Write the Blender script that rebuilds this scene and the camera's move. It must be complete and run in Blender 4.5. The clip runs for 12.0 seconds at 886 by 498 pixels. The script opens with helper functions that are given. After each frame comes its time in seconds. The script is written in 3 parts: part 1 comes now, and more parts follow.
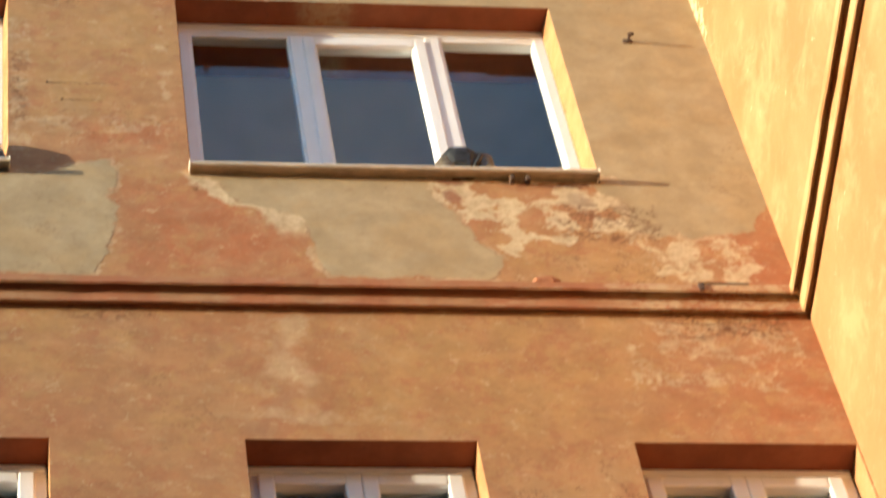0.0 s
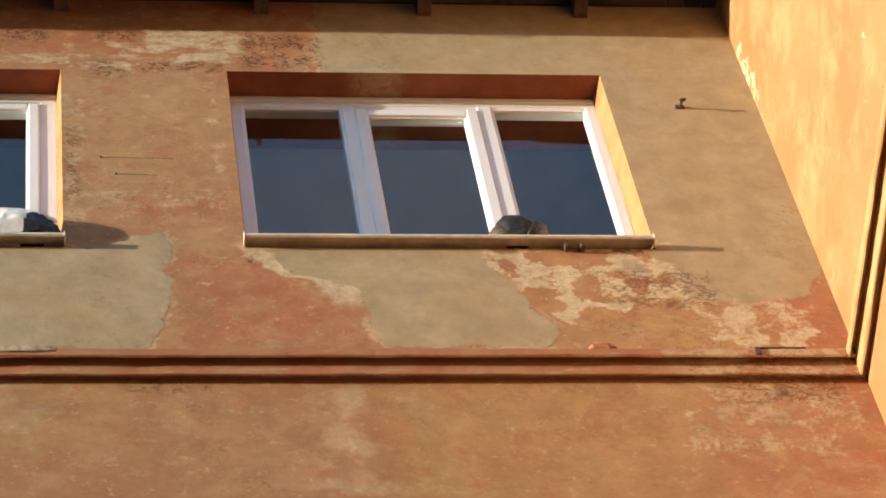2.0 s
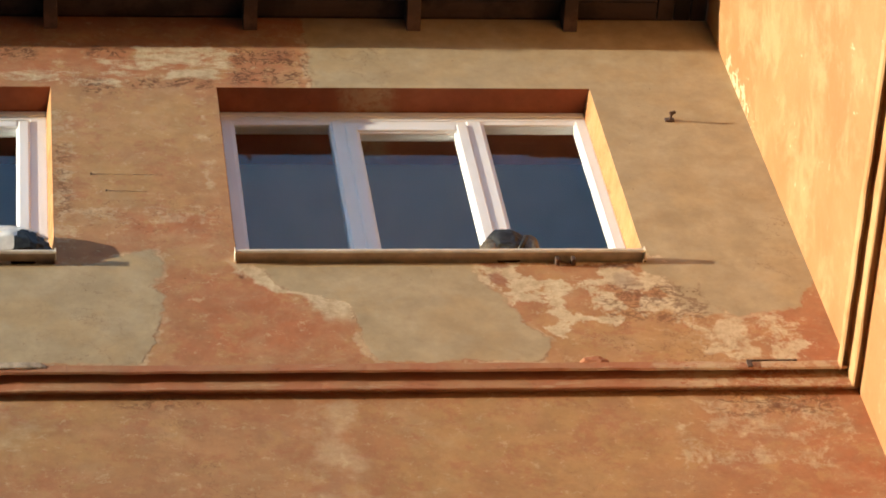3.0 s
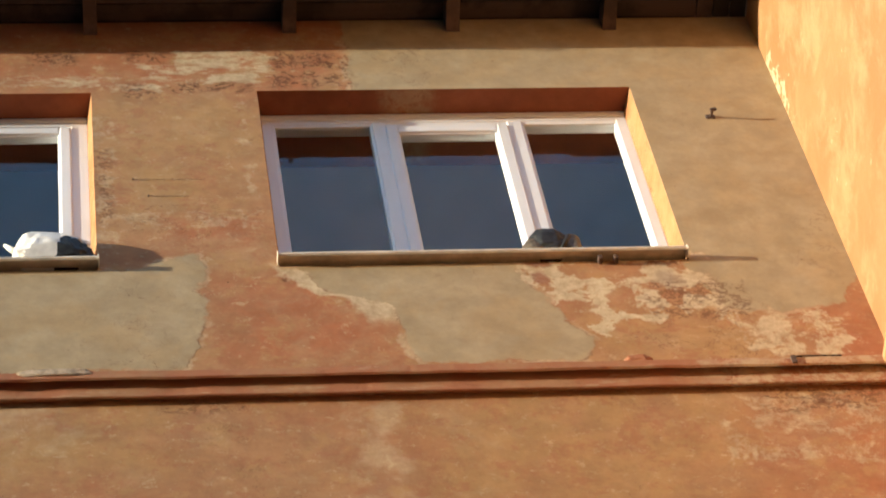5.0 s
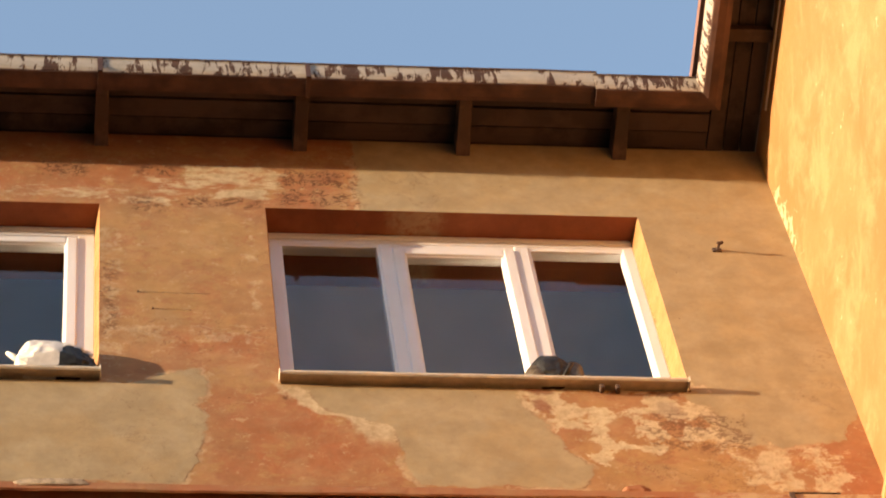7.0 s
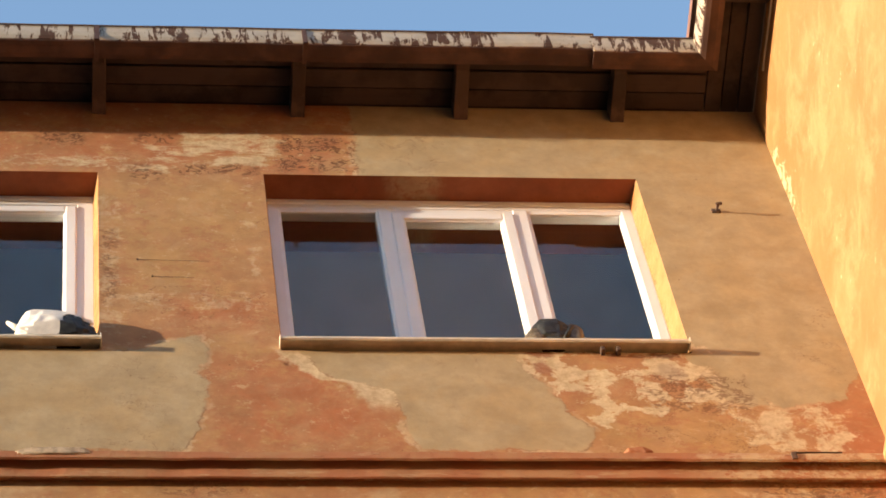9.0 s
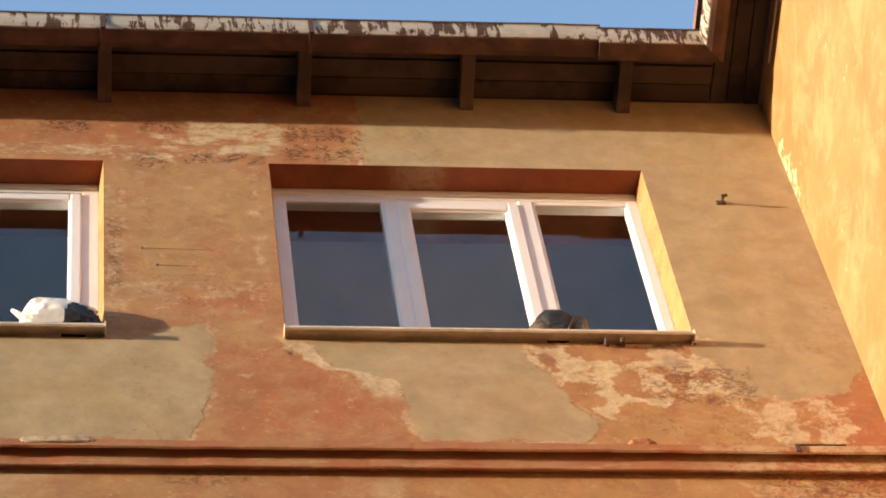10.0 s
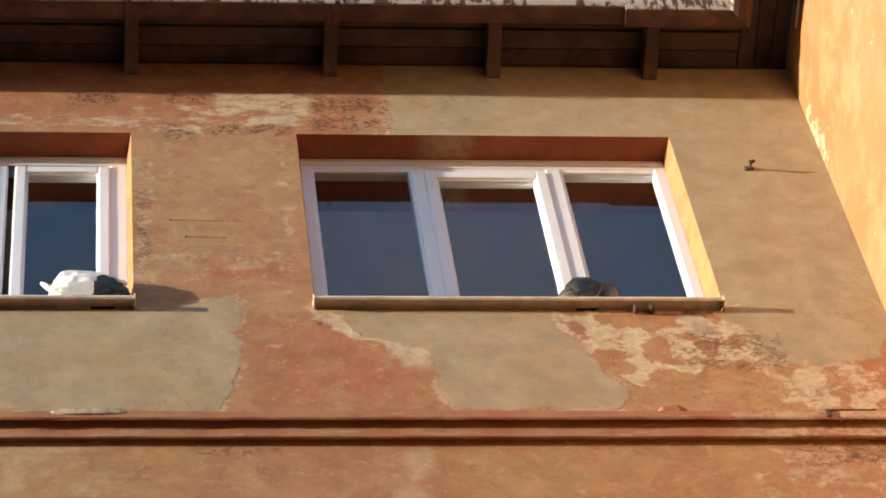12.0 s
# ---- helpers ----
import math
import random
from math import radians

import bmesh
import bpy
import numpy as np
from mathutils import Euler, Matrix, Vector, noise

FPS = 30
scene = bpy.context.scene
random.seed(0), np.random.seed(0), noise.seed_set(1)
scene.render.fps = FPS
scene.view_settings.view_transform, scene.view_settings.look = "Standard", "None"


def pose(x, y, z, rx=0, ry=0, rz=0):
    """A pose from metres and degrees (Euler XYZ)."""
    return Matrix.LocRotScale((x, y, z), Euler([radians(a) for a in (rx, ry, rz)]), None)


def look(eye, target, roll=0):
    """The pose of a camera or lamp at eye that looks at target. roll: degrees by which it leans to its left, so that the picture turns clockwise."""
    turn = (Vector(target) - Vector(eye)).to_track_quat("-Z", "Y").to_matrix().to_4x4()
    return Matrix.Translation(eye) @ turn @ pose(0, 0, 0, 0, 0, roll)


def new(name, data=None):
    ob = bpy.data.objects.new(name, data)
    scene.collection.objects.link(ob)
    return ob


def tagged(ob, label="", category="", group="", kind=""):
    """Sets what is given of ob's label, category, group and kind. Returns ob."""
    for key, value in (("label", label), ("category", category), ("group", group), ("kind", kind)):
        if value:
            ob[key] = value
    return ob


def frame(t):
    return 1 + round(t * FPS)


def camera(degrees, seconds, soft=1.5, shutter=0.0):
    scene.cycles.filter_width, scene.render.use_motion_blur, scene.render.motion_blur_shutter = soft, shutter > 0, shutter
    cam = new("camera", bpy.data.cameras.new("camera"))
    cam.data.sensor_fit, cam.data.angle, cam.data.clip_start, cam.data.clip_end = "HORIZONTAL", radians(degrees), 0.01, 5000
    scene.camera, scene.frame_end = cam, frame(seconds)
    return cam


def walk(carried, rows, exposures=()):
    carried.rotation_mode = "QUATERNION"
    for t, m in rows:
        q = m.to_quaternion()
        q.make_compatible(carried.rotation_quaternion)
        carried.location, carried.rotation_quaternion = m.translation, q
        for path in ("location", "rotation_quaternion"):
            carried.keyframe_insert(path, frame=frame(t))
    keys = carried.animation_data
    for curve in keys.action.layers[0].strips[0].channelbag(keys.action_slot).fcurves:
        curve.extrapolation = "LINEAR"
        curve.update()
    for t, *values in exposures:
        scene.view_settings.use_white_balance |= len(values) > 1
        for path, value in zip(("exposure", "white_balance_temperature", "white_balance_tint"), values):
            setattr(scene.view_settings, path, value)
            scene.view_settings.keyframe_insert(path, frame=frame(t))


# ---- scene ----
# Upper storeys of an old ochre house in the inner corner of two wings, seen from the pavement.
# The facade is the plane y = 0, the wing stands at x = WING, z is up from the pavement.
EYE = (-0.936, -7.156, 1.6)
cam = camera(15.31, 12.0, soft=1.7, shutter=0.4)
ROWS = [
    (0.0, -15.387, 57.662, -12.132),
    (0.2, -16.042, 58.375, -12.590),
    (0.5, -15.517, 58.855, -12.216),
    (0.7, -15.301, 58.924, -11.896),
    (1.0, -15.123, 59.570, -11.607),
    (1.2, -14.639, 59.543, -11.369),
    (1.5, -13.860, 59.467, -11.314),
    (1.7, -13.703, 59.091, -11.424),
    (2.0, -14.083, 59.032, -11.915),
    (2.5, -14.376, 59.064, -12.403),
    (3.0, -14.487, 59.246, -12.649),
    (3.2, -14.301, 59.426, -12.436),
    (4.8, -13.090, 59.154, -12.334),
    (5.0, -13.079, 59.414, -12.285),
    (5.5, -13.070, 59.971, -12.159),
    (5.7, -13.258, 60.120, -12.326),
    (6.0, -14.832, 61.474, -12.956),
    (6.3, -15.328, 62.067, -12.656),
    (6.5, -14.686, 61.819, -11.852),
    (6.7, -14.142, 61.645, -11.290),
    (7.0, -13.796, 61.530, -10.804),
    (7.2, -13.295, 61.046, -10.393),
    (8.8, -13.504, 60.889, -11.246),
    (9.0, -13.579, 60.917, -11.322),
    (9.2, -13.516, 60.913, -11.246),
    (9.5, -13.542, 60.737, -11.199),
    (9.8, -13.279, 60.837, -10.755),
    (10.0, -13.341, 60.767, -10.788),
    (10.3, -13.046, 60.657, -10.600),
    (10.5, -12.965, 60.679, -10.476),
    (10.8, -13.145, 60.381, -10.630),
    (11.0, -13.640, 60.244, -11.101),
    (11.3, -14.074, 60.325, -11.219),
    (11.5, -13.661, 60.380, -11.182),
    (11.7, -13.025, 60.328, -11.002),
    (12.0, -12.151, 60.326, -10.339),
]
# the clip's camera drifts in brightness and white balance: seconds, stops, kelvin, tint
EXPOSURES = [
    (0.0, 2.51, 5800, 4), (0.3, 2.51, 5550, 4), (0.8, 2.31, 5350, 4), (1.5, 2.27, 5700, 7), (3.0, 2.23, 5700, 7), (5.0, 2.23, 5700, 7), (5.7, 2.25, 5700, 7),
    (6.1, 2.29, 5950, 9), (6.5, 2.35, 6550, 17), (7.0, 2.37, 7350, 20), (8.0, 2.35, 6650, 17), (9.0, 2.37, 6500, 15), (9.5, 2.37, 6850, 16), (10.0, 2.37, 6500, 15),
    (10.5, 2.35, 6400, 14), (11.0, 2.32, 6050, 14), (11.5, 2.29, 5650, 11), (12.0, 2.28, 5600, 11),
]
walk(cam, [(t, pose(*EYE) @ pose(0, 0, 0, 0, 0, yaw) @ pose(0, 0, 0, 90 + pitch) @ pose(0, 0, 0, 0, 0, roll)) for t, yaw, pitch, roll in ROWS], EXPOSURES)

# ---- light ----
SUN = Vector((-5.5, -1.0, 0.5)).normalized()
world = bpy.data.worlds.new("world")
scene.world = world
world.use_nodes = True
wn = world.node_tree.nodes
sky = wn.new("ShaderNodeTexSky")
sky.sky_type, sky.sun_disc = "NISHITA", False
sky.sun_elevation, sky.sun_rotation = math.asin(SUN.z), math.atan2(SUN.x, SUN.y)
sky.air_density, sky.dust_density, sky.ozone_density = 1.0, 0.15, 1.6
world.node_tree.links.new(sky.outputs[0], wn["Background"].inputs[0])
wn["Background"].inputs[1].default_value = 0.15
lamp = bpy.data.lights.new("sun", "SUN")
lamp.energy, lamp.angle, lamp.color = 2.15, radians(0.5), (1.0, 0.79, 0.52)
new("sun", lamp).matrix_world = look(SUN * 60, (0, 0, 0))

# ---- plan ----
WING = 2.514                     # inner face of the wing
HEAD, FOOT = 15.567, 13.90       # upper windows
HEAD_LOW, FOOT_LOW = 11.91, 10.35
SOFFIT = 16.32
RIM, RIM_E = 0.40, 0.345         # how far the gutters' fronts stand out from facade and wing
UPPER = [(-2.08, -0.78), (0.0, 1.8)]
LOWER = [(-1.53, -0.63), (0.11, 1.006), (1.62, 2.507)]


# ---- materials ----
class Nodes:
    """A small hand for building node trees."""

    def __init__(self, name):
        self.mat = bpy.data.materials.new(name)
        self.mat.use_nodes = True
        self.tree = self.mat.node_tree
        self.bsdf = self.tree.nodes["Principled BSDF"]
        self.where = self.tree.nodes.new("ShaderNodeTexCoord").outputs["Object"]
        self.split = None

    def put(self, socket, value):
        if isinstance(value, bpy.types.NodeSocket):
            self.tree.links.new(value, socket)
        elif isinstance(value, tuple) and len(value) == 3 and socket.type == "RGBA":
            socket.default_value = (*value, 1)
        else:
            socket.default_value = value

    def math(self, op, a, b=0.0, clamp=False):
        n = self.tree.nodes.new("ShaderNodeMath")
        n.operation, n.use_clamp = op, clamp
        self.put(n.inputs[0], a)
        self.put(n.inputs[1], b)
        return n.outputs[0]

    def xyz(self, axis):
        if not self.split:
            self.split = self.tree.nodes.new("ShaderNodeSeparateXYZ")
            self.put(self.split.inputs[0], self.where)
        return self.split.outputs[axis]

    def noise(self, scale, detail=4.0, rough=0.55, stretch=(1, 1, 1), shift=(0, 0, 0), twist=0.0):
        m = self.tree.nodes.new("ShaderNodeMapping")
        self.put(m.inputs[0], self.where)
        m.inputs["Scale"].default_value, m.inputs["Location"].default_value = stretch, shift
        n = self.tree.nodes.new("ShaderNodeTexNoise")
        self.put(n.inputs["Vector"], m.outputs[0])
        n.inputs["Scale"].default_value, n.inputs["Detail"].default_value = scale, detail
        n.inputs["Roughness"].default_value, n.inputs["Distortion"].default_value = rough, twist
        return n.outputs["Fac"]

    def step(self, value, low, high, to=(0.0, 1.0)):
        n = self.tree.nodes.new("ShaderNodeMapRange")
        n.interpolation_type = "SMOOTHSTEP"
        for i, v in enumerate((value, low, high, *to)):
            self.put(n.inputs[i], v)
        return n.outputs[0]

    def mix(self, fac, a, b, blend="MIX"):
        n = self.tree.nodes.new("ShaderNodeMix")
        n.data_type, n.blend_type = "RGBA", blend
        self.put(n.inputs[0], fac)
        self.put(n.inputs[6], a)
        self.put(n.inputs[7], b)
        return n.outputs[2]

    def finish(self, color, rough=0.9, height=None, strength=0.4, distance=0.01, metal=0.0, spec=0.3):
        self.put(self.bsdf.inputs["Base Color"], color)
        self.put(self.bsdf.inputs["Roughness"], rough)
        self.bsdf.inputs["Metallic"].default_value = metal
        self.bsdf.inputs["Specular IOR Level"].default_value = spec
        if height is not None:
            b = self.tree.nodes.new("ShaderNodeBump")
            b.inputs["Strength"].default_value, b.inputs["Distance"].default_value = strength, distance
            self.put(b.inputs["Height"], height)
            self.put(self.bsdf.inputs["Normal"], b.outputs[0])
        return self.mat


def facade_plaster():
    n = Nodes("old_plaster")
    big, mid, fine = n.noise(1.1, 5), n.noise(4.5, 6, 0.6), n.noise(26, 5, 0.65)
    grain = n.noise(140, 3, 0.6)

    def around(field, amount):
        return n.math("MULTIPLY", n.math("SUBTRACT", field, 0.5), amount)

    wx = n.math("ADD", n.math("ADD", n.xyz(0), around(n.noise(7, 7, 0.7, shift=(4, 1, 2)), 0.17)), around(n.noise(34, 5, 0.7, shift=(1, 6, 2)), 0.035))
    wz = n.math("ADD", n.math("ADD", n.xyz(2), around(n.noise(7, 7, 0.7, shift=(9, 5, 7)), 0.15)), around(n.noise(34, 5, 0.7, shift=(8, 2, 4)), 0.035))
    sx = n.math("ADD", n.xyz(0), around(n.noise(3.2, 5, 0.6, shift=(4, 1, 2)), 0.26))
    sz = n.math("ADD", n.xyz(2), around(n.noise(3.2, 5, 0.6, shift=(9, 5, 7)), 0.24))

    def larger(*fields):
        d = fields[0]
        for f in fields[1:]:
            d = n.math("MAXIMUM", d, f)
        return d

    def smaller(*fields):
        d = fields[0]
        for f in fields[1:]:
            d = n.math("MINIMUM", d, f)
        return d

    def less(a, b):
        return n.math("SUBTRACT", a, b)

    def box(x0, x1, z0, z1, u=wx, v=wz):
        dx = less(n.math("ABSOLUTE", less(u, (x0 + x1) / 2)), (x1 - x0) / 2)
        dz = less(n.math("ABSOLUTE", less(v, (z0 + z1) / 2)), (z1 - z0) / 2)
        return larger(dx, dz)

    def union(*boxes):
        return smaller(*[box(*b) for b in boxes])

    def loose(*boxes):
        return smaller(*[box(*b, u=sx, v=sz) for b in boxes])

    def oval(x, z, rx, rz):
        dx, dz = n.math("DIVIDE", less(wx, x), rx), n.math("DIVIDE", less(wz, z), rz)
        return n.math("MULTIPLY", less(n.math("SQRT", n.math("ADD", n.math("MULTIPLY", dx, dx), n.math("MULTIPLY", dz, dz))), 1.0), min(rx, rz))

    def bend(value, *knots):
        """A broken line: the second number of each knot as value passes the first."""
        out = knots[0][1]
        for (a, p), (b, q) in zip(knots, knots[1:]):
            r = n.tree.nodes.new("ShaderNodeMapRange")
            n.put(r.inputs[0], value)
            for k, v in enumerate((a, b, 0.0, q - p)):
                r.inputs[k + 1].default_value = v
            out = n.math("ADD", out, r.outputs[0])
        return out

    def inside(d, soft):
        return n.step(d, soft, -soft)

    def over(fac, strength, color, coat):
        return n.mix(n.math("MULTIPLY", fac, strength), color, coat)

    # orange lime wash, worn in places down to browner and yellower coats
    color = n.mix(n.step(big, 0.35, 0.65), (0.40, 0.190, 0.088), (0.42, 0.235, 0.112))
    color = n.mix(n.step(n.noise(2.3, 4, shift=(3, 3, 8)), 0.50, 0.72), color, (0.37, 0.195, 0.105))
    yellowed = loose((0.45, 1.75, 11.9, 12.84), (-2.0, -0.5, 12.3, 12.8), (-0.72, -0.05, 14.4, 15.5), (1.25, 1.95, 13.05, 13.42))
    color = over(inside(yellowed, 0.2), n.step(n.noise(3.0, 6, 0.65, shift=(4, 8, 8)), 0.36, 0.60, (0.25, 0.85)), color, (0.43, 0.258, 0.105))
    rust = inside(loose((0.02, 0.47, 15.55, 16.5), (-3.0, 0.3, 15.6, 16.5), (-0.28, 0.40, 13.12, 13.85), (2.2, 2.7, 12.0, 13.6), (-0.5, -0.05, 14.05, 14.4)), 0.12)
    color = over(rust, n.step(n.noise(4.2, 7, 0.68, shift=(9, 9, 2)), 0.38, 0.60, (0.22, 0.88)), color, (0.405, 0.150, 0.066))
    # thin pale bloom and brown weathering
    cloud = n.noise(3.1, 8, 0.72, shift=(2, 9, 4), twist=0.5)
    color = over(n.step(cloud, 0.50, 0.66), 0.5, color, (0.48, 0.32, 0.17))
    color = over(n.step(cloud, 0.46, 0.34), 0.40, color, (0.30, 0.14, 0.068))
    color = over(n.step(mid, 0.52, 0.72), 0.45, color, (0.48, 0.30, 0.155))
    color = over(n.step(n.noise(7.5, 8, 0.72, shift=(5, 3, 2)), 0.50, 0.62), 0.62, color, (0.45, 0.27, 0.115))
    color = over(n.step(n.noise(8.5, 8, 0.72, shift=(2, 7, 9)), 0.51, 0.64), 0.55, color, (0.37, 0.150, 0.075))
    speck = n.noise(14, 9, 0.8, shift=(6, 6, 1))
    color = over(n.step(speck, 0.545, 0.63), 0.62, color, (0.56, 0.41, 0.235))
    color = over(n.step(n.noise(16, 9, 0.8, shift=(1, 4, 6)), 0.57, 0.70), 0.45, color, (0.25, 0.105, 0.05))

    # later repairs in grey-beige mortar: under the casement window, under the three lights, beside and over them
    right_a = bend(wz, (13.07, -0.44), (13.16, -0.413), (13.30, -0.374), (13.48, -0.333), (13.62, -0.316), (13.71, -0.355), (13.90, -0.320), (14.02, -0.36))
    top_a = bend(wx, (-0.90, 13.90), (-0.60, 13.90), (-0.38, 14.03))
    patch_a = larger(less(wx, right_a), less(13.08, wz), less(wz, top_a))
    left_b = bend(wz, (13.09, 0.55), (13.15, 0.50), (13.24, 0.477), (13.35, 0.490), (13.44, 0.474), (13.56, 0.45), (13.625, 0.36), (13.66, 0.215), (13.73, 0.157), (13.86, 0.117), (13.95, 0.03))
    right_b = bend(wz, (13.10, 1.22), (13.20, 1.273), (13.29, 1.261), (13.40, 1.192), (13.54, 1.161), (13.68, 1.069), (13.92, 1.048))
    patch_b = larger(less(left_b, wx), less(wx, right_b), less(13.09, wz), less(wz, 14.1))
    low_c = bend(wx, (1.76, 13.95), (1.80, 13.74), (1.853, 13.60), (1.875, 13.50), (1.97, 13.46), (2.16, 13.44), (2.26, 13.465), (2.40, 13.51), (2.465, 13.66), (2.52, 13.74))
    patch_c = larger(less(low_c, wz), less(1.77, wx), less(wz, 15.62))
    patch_d = box(0.455, 3.2, 15.48, 16.8)
    patch = smaller(patch_a, patch_b, patch_c, patch_d)
    ragged = n.math("ADD", patch, around(fine, 0.025))
    repair = inside(ragged, 0.010)
    beige = n.mix(n.step(mid, 0.3, 0.7), (0.395, 0.305, 0.180), (0.445, 0.352, 0.216))
    beige = over(n.step(n.noise(2.6, 5, 0.65, shift=(5, 5, 1)), 0.46, 0.64), 0.55, beige, (0.43, 0.305, 0.155))
    beige = over(n.step(n.noise(9, 5, 0.7, shift=(7, 2, 5)), 0.5, 0.75), 0.35, beige, (0.32, 0.225, 0.125))
    beige = over(n.step(cloud, 0.50, 0.68), 0.4, beige, (0.46, 0.385, 0.26))
    beige = over(n.step(n.noise(21, 8, 0.8, shift=(4, 4, 9)), 0.58, 0.72), 0.30, beige, (0.26, 0.17, 0.09))
    beige = over(inside(union((1.83, 2.7, 13.7, 15.5)), 0.25), n.step(n.noise(5, 7, 0.7, shift=(3, 9, 9)), 0.46, 0.66, (0.1, 0.6)), beige, (0.35, 0.255, 0.135))

    # pale lime left along the edges of the repairs and where the wash has flaked
    tatter = n.noise(17, 9, 0.78, shift=(3, 3, 3))
    wisp = n.math("ADD", n.math("MULTIPLY", n.noise(7.5, 7, 0.68, stretch=(0.55, 1, 1.5), shift=(5, 5, 5), twist=0.5), 0.55), n.math("MULTIPLY", n.noise(24, 11, 0.85, stretch=(0.7, 1, 1.3), shift=(1, 7, 2)), 0.45))
    blotch = n.math("ADD", n.math("MULTIPLY", n.noise(8.5, 7, 0.66, shift=(2, 6, 1), twist=0.6), 0.55), n.math("MULTIPLY", n.noise(30, 10, 0.82, shift=(4, 2, 8)), 0.45))

    def worn(field, level, soft, d, reach=0.0, fall=2.4):
        """Ragged islands that fill d < 0 and thin out beyond it."""
        depth = larger(n.math("ADD", d, reach), 0.0)
        return n.step(less(field, n.math("MULTIPLY", depth, fall)), level, level + soft)

    band = n.math("MULTIPLY", worn(n.math("ADD", n.math("MULTIPLY", mid, 0.5), n.math("MULTIPLY", blotch, 0.5)), 0.33, 0.12, patch_b, -0.06, 2.2),
                  n.math("MULTIPLY", n.math("MULTIPLY", n.step(n.xyz(2), 13.36, 13.50), n.step(n.xyz(2), 13.96, 13.86)), n.step(n.xyz(0), 0.62, 0.50)))
    rim_line = n.math("MULTIPLY", n.step(n.math("ABSOLUTE", less(ragged, 0.012)), 0.022, 0.006), n.step(n.noise(3.6, 4, shift=(1, 8, 3)), 0.45, 0.56))
    low_f = bend(wx, (1.03, 13.74), (1.17, 13.56), (1.24, 13.42), (1.33, 13.27), (1.40, 13.38), (1.50, 13.42), (1.58, 13.36), (1.68, 13.44), (1.80, 13.50), (1.92, 13.46))
    lime = larger(less(low_f, wz), less(1.03, wx), less(wx, 1.88), less(wz, 13.97))
    islands = smaller(oval(1.446, 13.575, 0.070, 0.070), oval(1.235, 13.515, 0.065, 0.045), oval(1.285, 13.415, 0.060, 0.050), oval(1.668, 13.575, 0.048, 0.075), oval(1.80, 13.645, 0.042, 0.045),
                      oval(1.53, 13.475, 0.09, 0.025), oval(1.60, 13.68, 0.035, 0.035), oval(1.83, 13.86, 0.10, 0.05), oval(1.66, 13.46, 0.07, 0.03), box(1.22, 1.585, 13.765, 13.875))
    lime = larger(lime, n.math("MULTIPLY", islands, -1.0))
    flakes = worn(n.math("ADD", blotch, around(n.noise(15, 6, 0.6, shift=(7, 1, 1), twist=0.5), 0.35)), 0.43, 0.05, lime, 0.02, 4.0)
    scab = union((1.90, 2.08, 13.14, 13.42), (2.0, 2.38, 13.08, 13.40), (1.82, 1.95, 13.36, 13.50), (2.05, 2.30, 13.38, 13.46))
    flakes = larger(flakes, n.math("MULTIPLY", worn(blotch, 0.445, 0.08, scab, 0.02), 0.9))
    flakes = larger(flakes, n.math("MULTIPLY", worn(blotch, 0.475, 0.10, loose((1.80, 2.48, 12.50, 12.84), (1.65, 2.35, 12.25, 12.62)), 0.05), 0.62))
    flakes = larger(flakes, n.math("MULTIPLY", worn(wisp, 0.42, 0.10, union((-0.36, 0.07, 15.76, 15.97), (-0.22, 0.0, 15.68, 15.80)), 0.01), 0.95))
    flakes = larger(flakes, n.math("MULTIPLY", worn(wisp, 0.455, 0.10, union((-0.56, -0.05, 15.66, 15.86), (-2.4, -0.62, 15.63, 15.74), (-0.72, -0.45, 15.58, 15.70)), 0.01), 0.85))
    flakes = larger(flakes, n.math("MULTIPLY", worn(mid, 0.44, 0.18, loose((0.20, 0.38, 12.1, 12.80), (0.3, 0.66, 12.02, 12.14), (-1.7, -0.80, 12.5, 12.84)), 0.0), 0.38))
    flakes = larger(flakes, n.math("MULTIPLY", worn(blotch, 0.47, 0.10, union((-0.090, -0.062, 14.52, 15.45), (-0.70, -0.05, 14.26, 14.40), (-0.77, -0.69, 14.1, 15.3)), 0.0, 3.5), 0.50))
    flakes = larger(flakes, n.math("MULTIPLY", n.step(wisp, 0.63, 0.69), 0.3))
    # curled edges of the old wash, their small shadows painted dark
    edge_noise = n.noise(15, 3.0, 0.6, stretch=(0.8, 1, 1.1), shift=(8, 1, 3), twist=1.6)
    crease = n.math("MULTIPLY", n.step(n.math("ABSOLUTE", less(edge_noise, 0.5)), 0.075, 0.035), n.step(n.noise(11, 4, 0.6, shift=(3, 2, 6)), 0.43, 0.50))
    curl_shadow = n.math("MULTIPLY", crease, larger(inside(union((0.08, 0.46, 15.60, 15.97), (-0.60, -0.40, 15.88, 15.99), (-1.08, -0.85, 15.86, 16.0), (-0.42, -0.02, 15.56, 15.66), (-0.62, -0.48, 15.50, 15.64)), 0.03),
                  n.math("MULTIPLY", inside(union((1.55, 2.0, 13.40, 13.72), (1.9, 2.4, 12.66, 12.84), (-0.77, -0.70, 14.3, 15.0), (-0.55, -0.20, 12.74, 12.84)), 0.03), 0.7)))
    seam = n.math("MULTIPLY", n.step(n.math("ABSOLUTE", ragged), 0.006, 0.001), n.math("MULTIPLY", n.step(n.noise(5.2, 4, shift=(7, 7, 2)), 0.50, 0.60), 0.55))
    pale = n.mix(n.step(tatter, 0.35, 0.65), (0.47, 0.36, 0.215), (0.70, 0.58, 0.385))
    coat = larger(flakes, n.math("MULTIPLY", band, 0.95), n.math("MULTIPLY", rim_line, 0.55))
    reveal = n.step(n.xyz(1), 0.001, 0.004)
    outer = less(1.0, reveal)
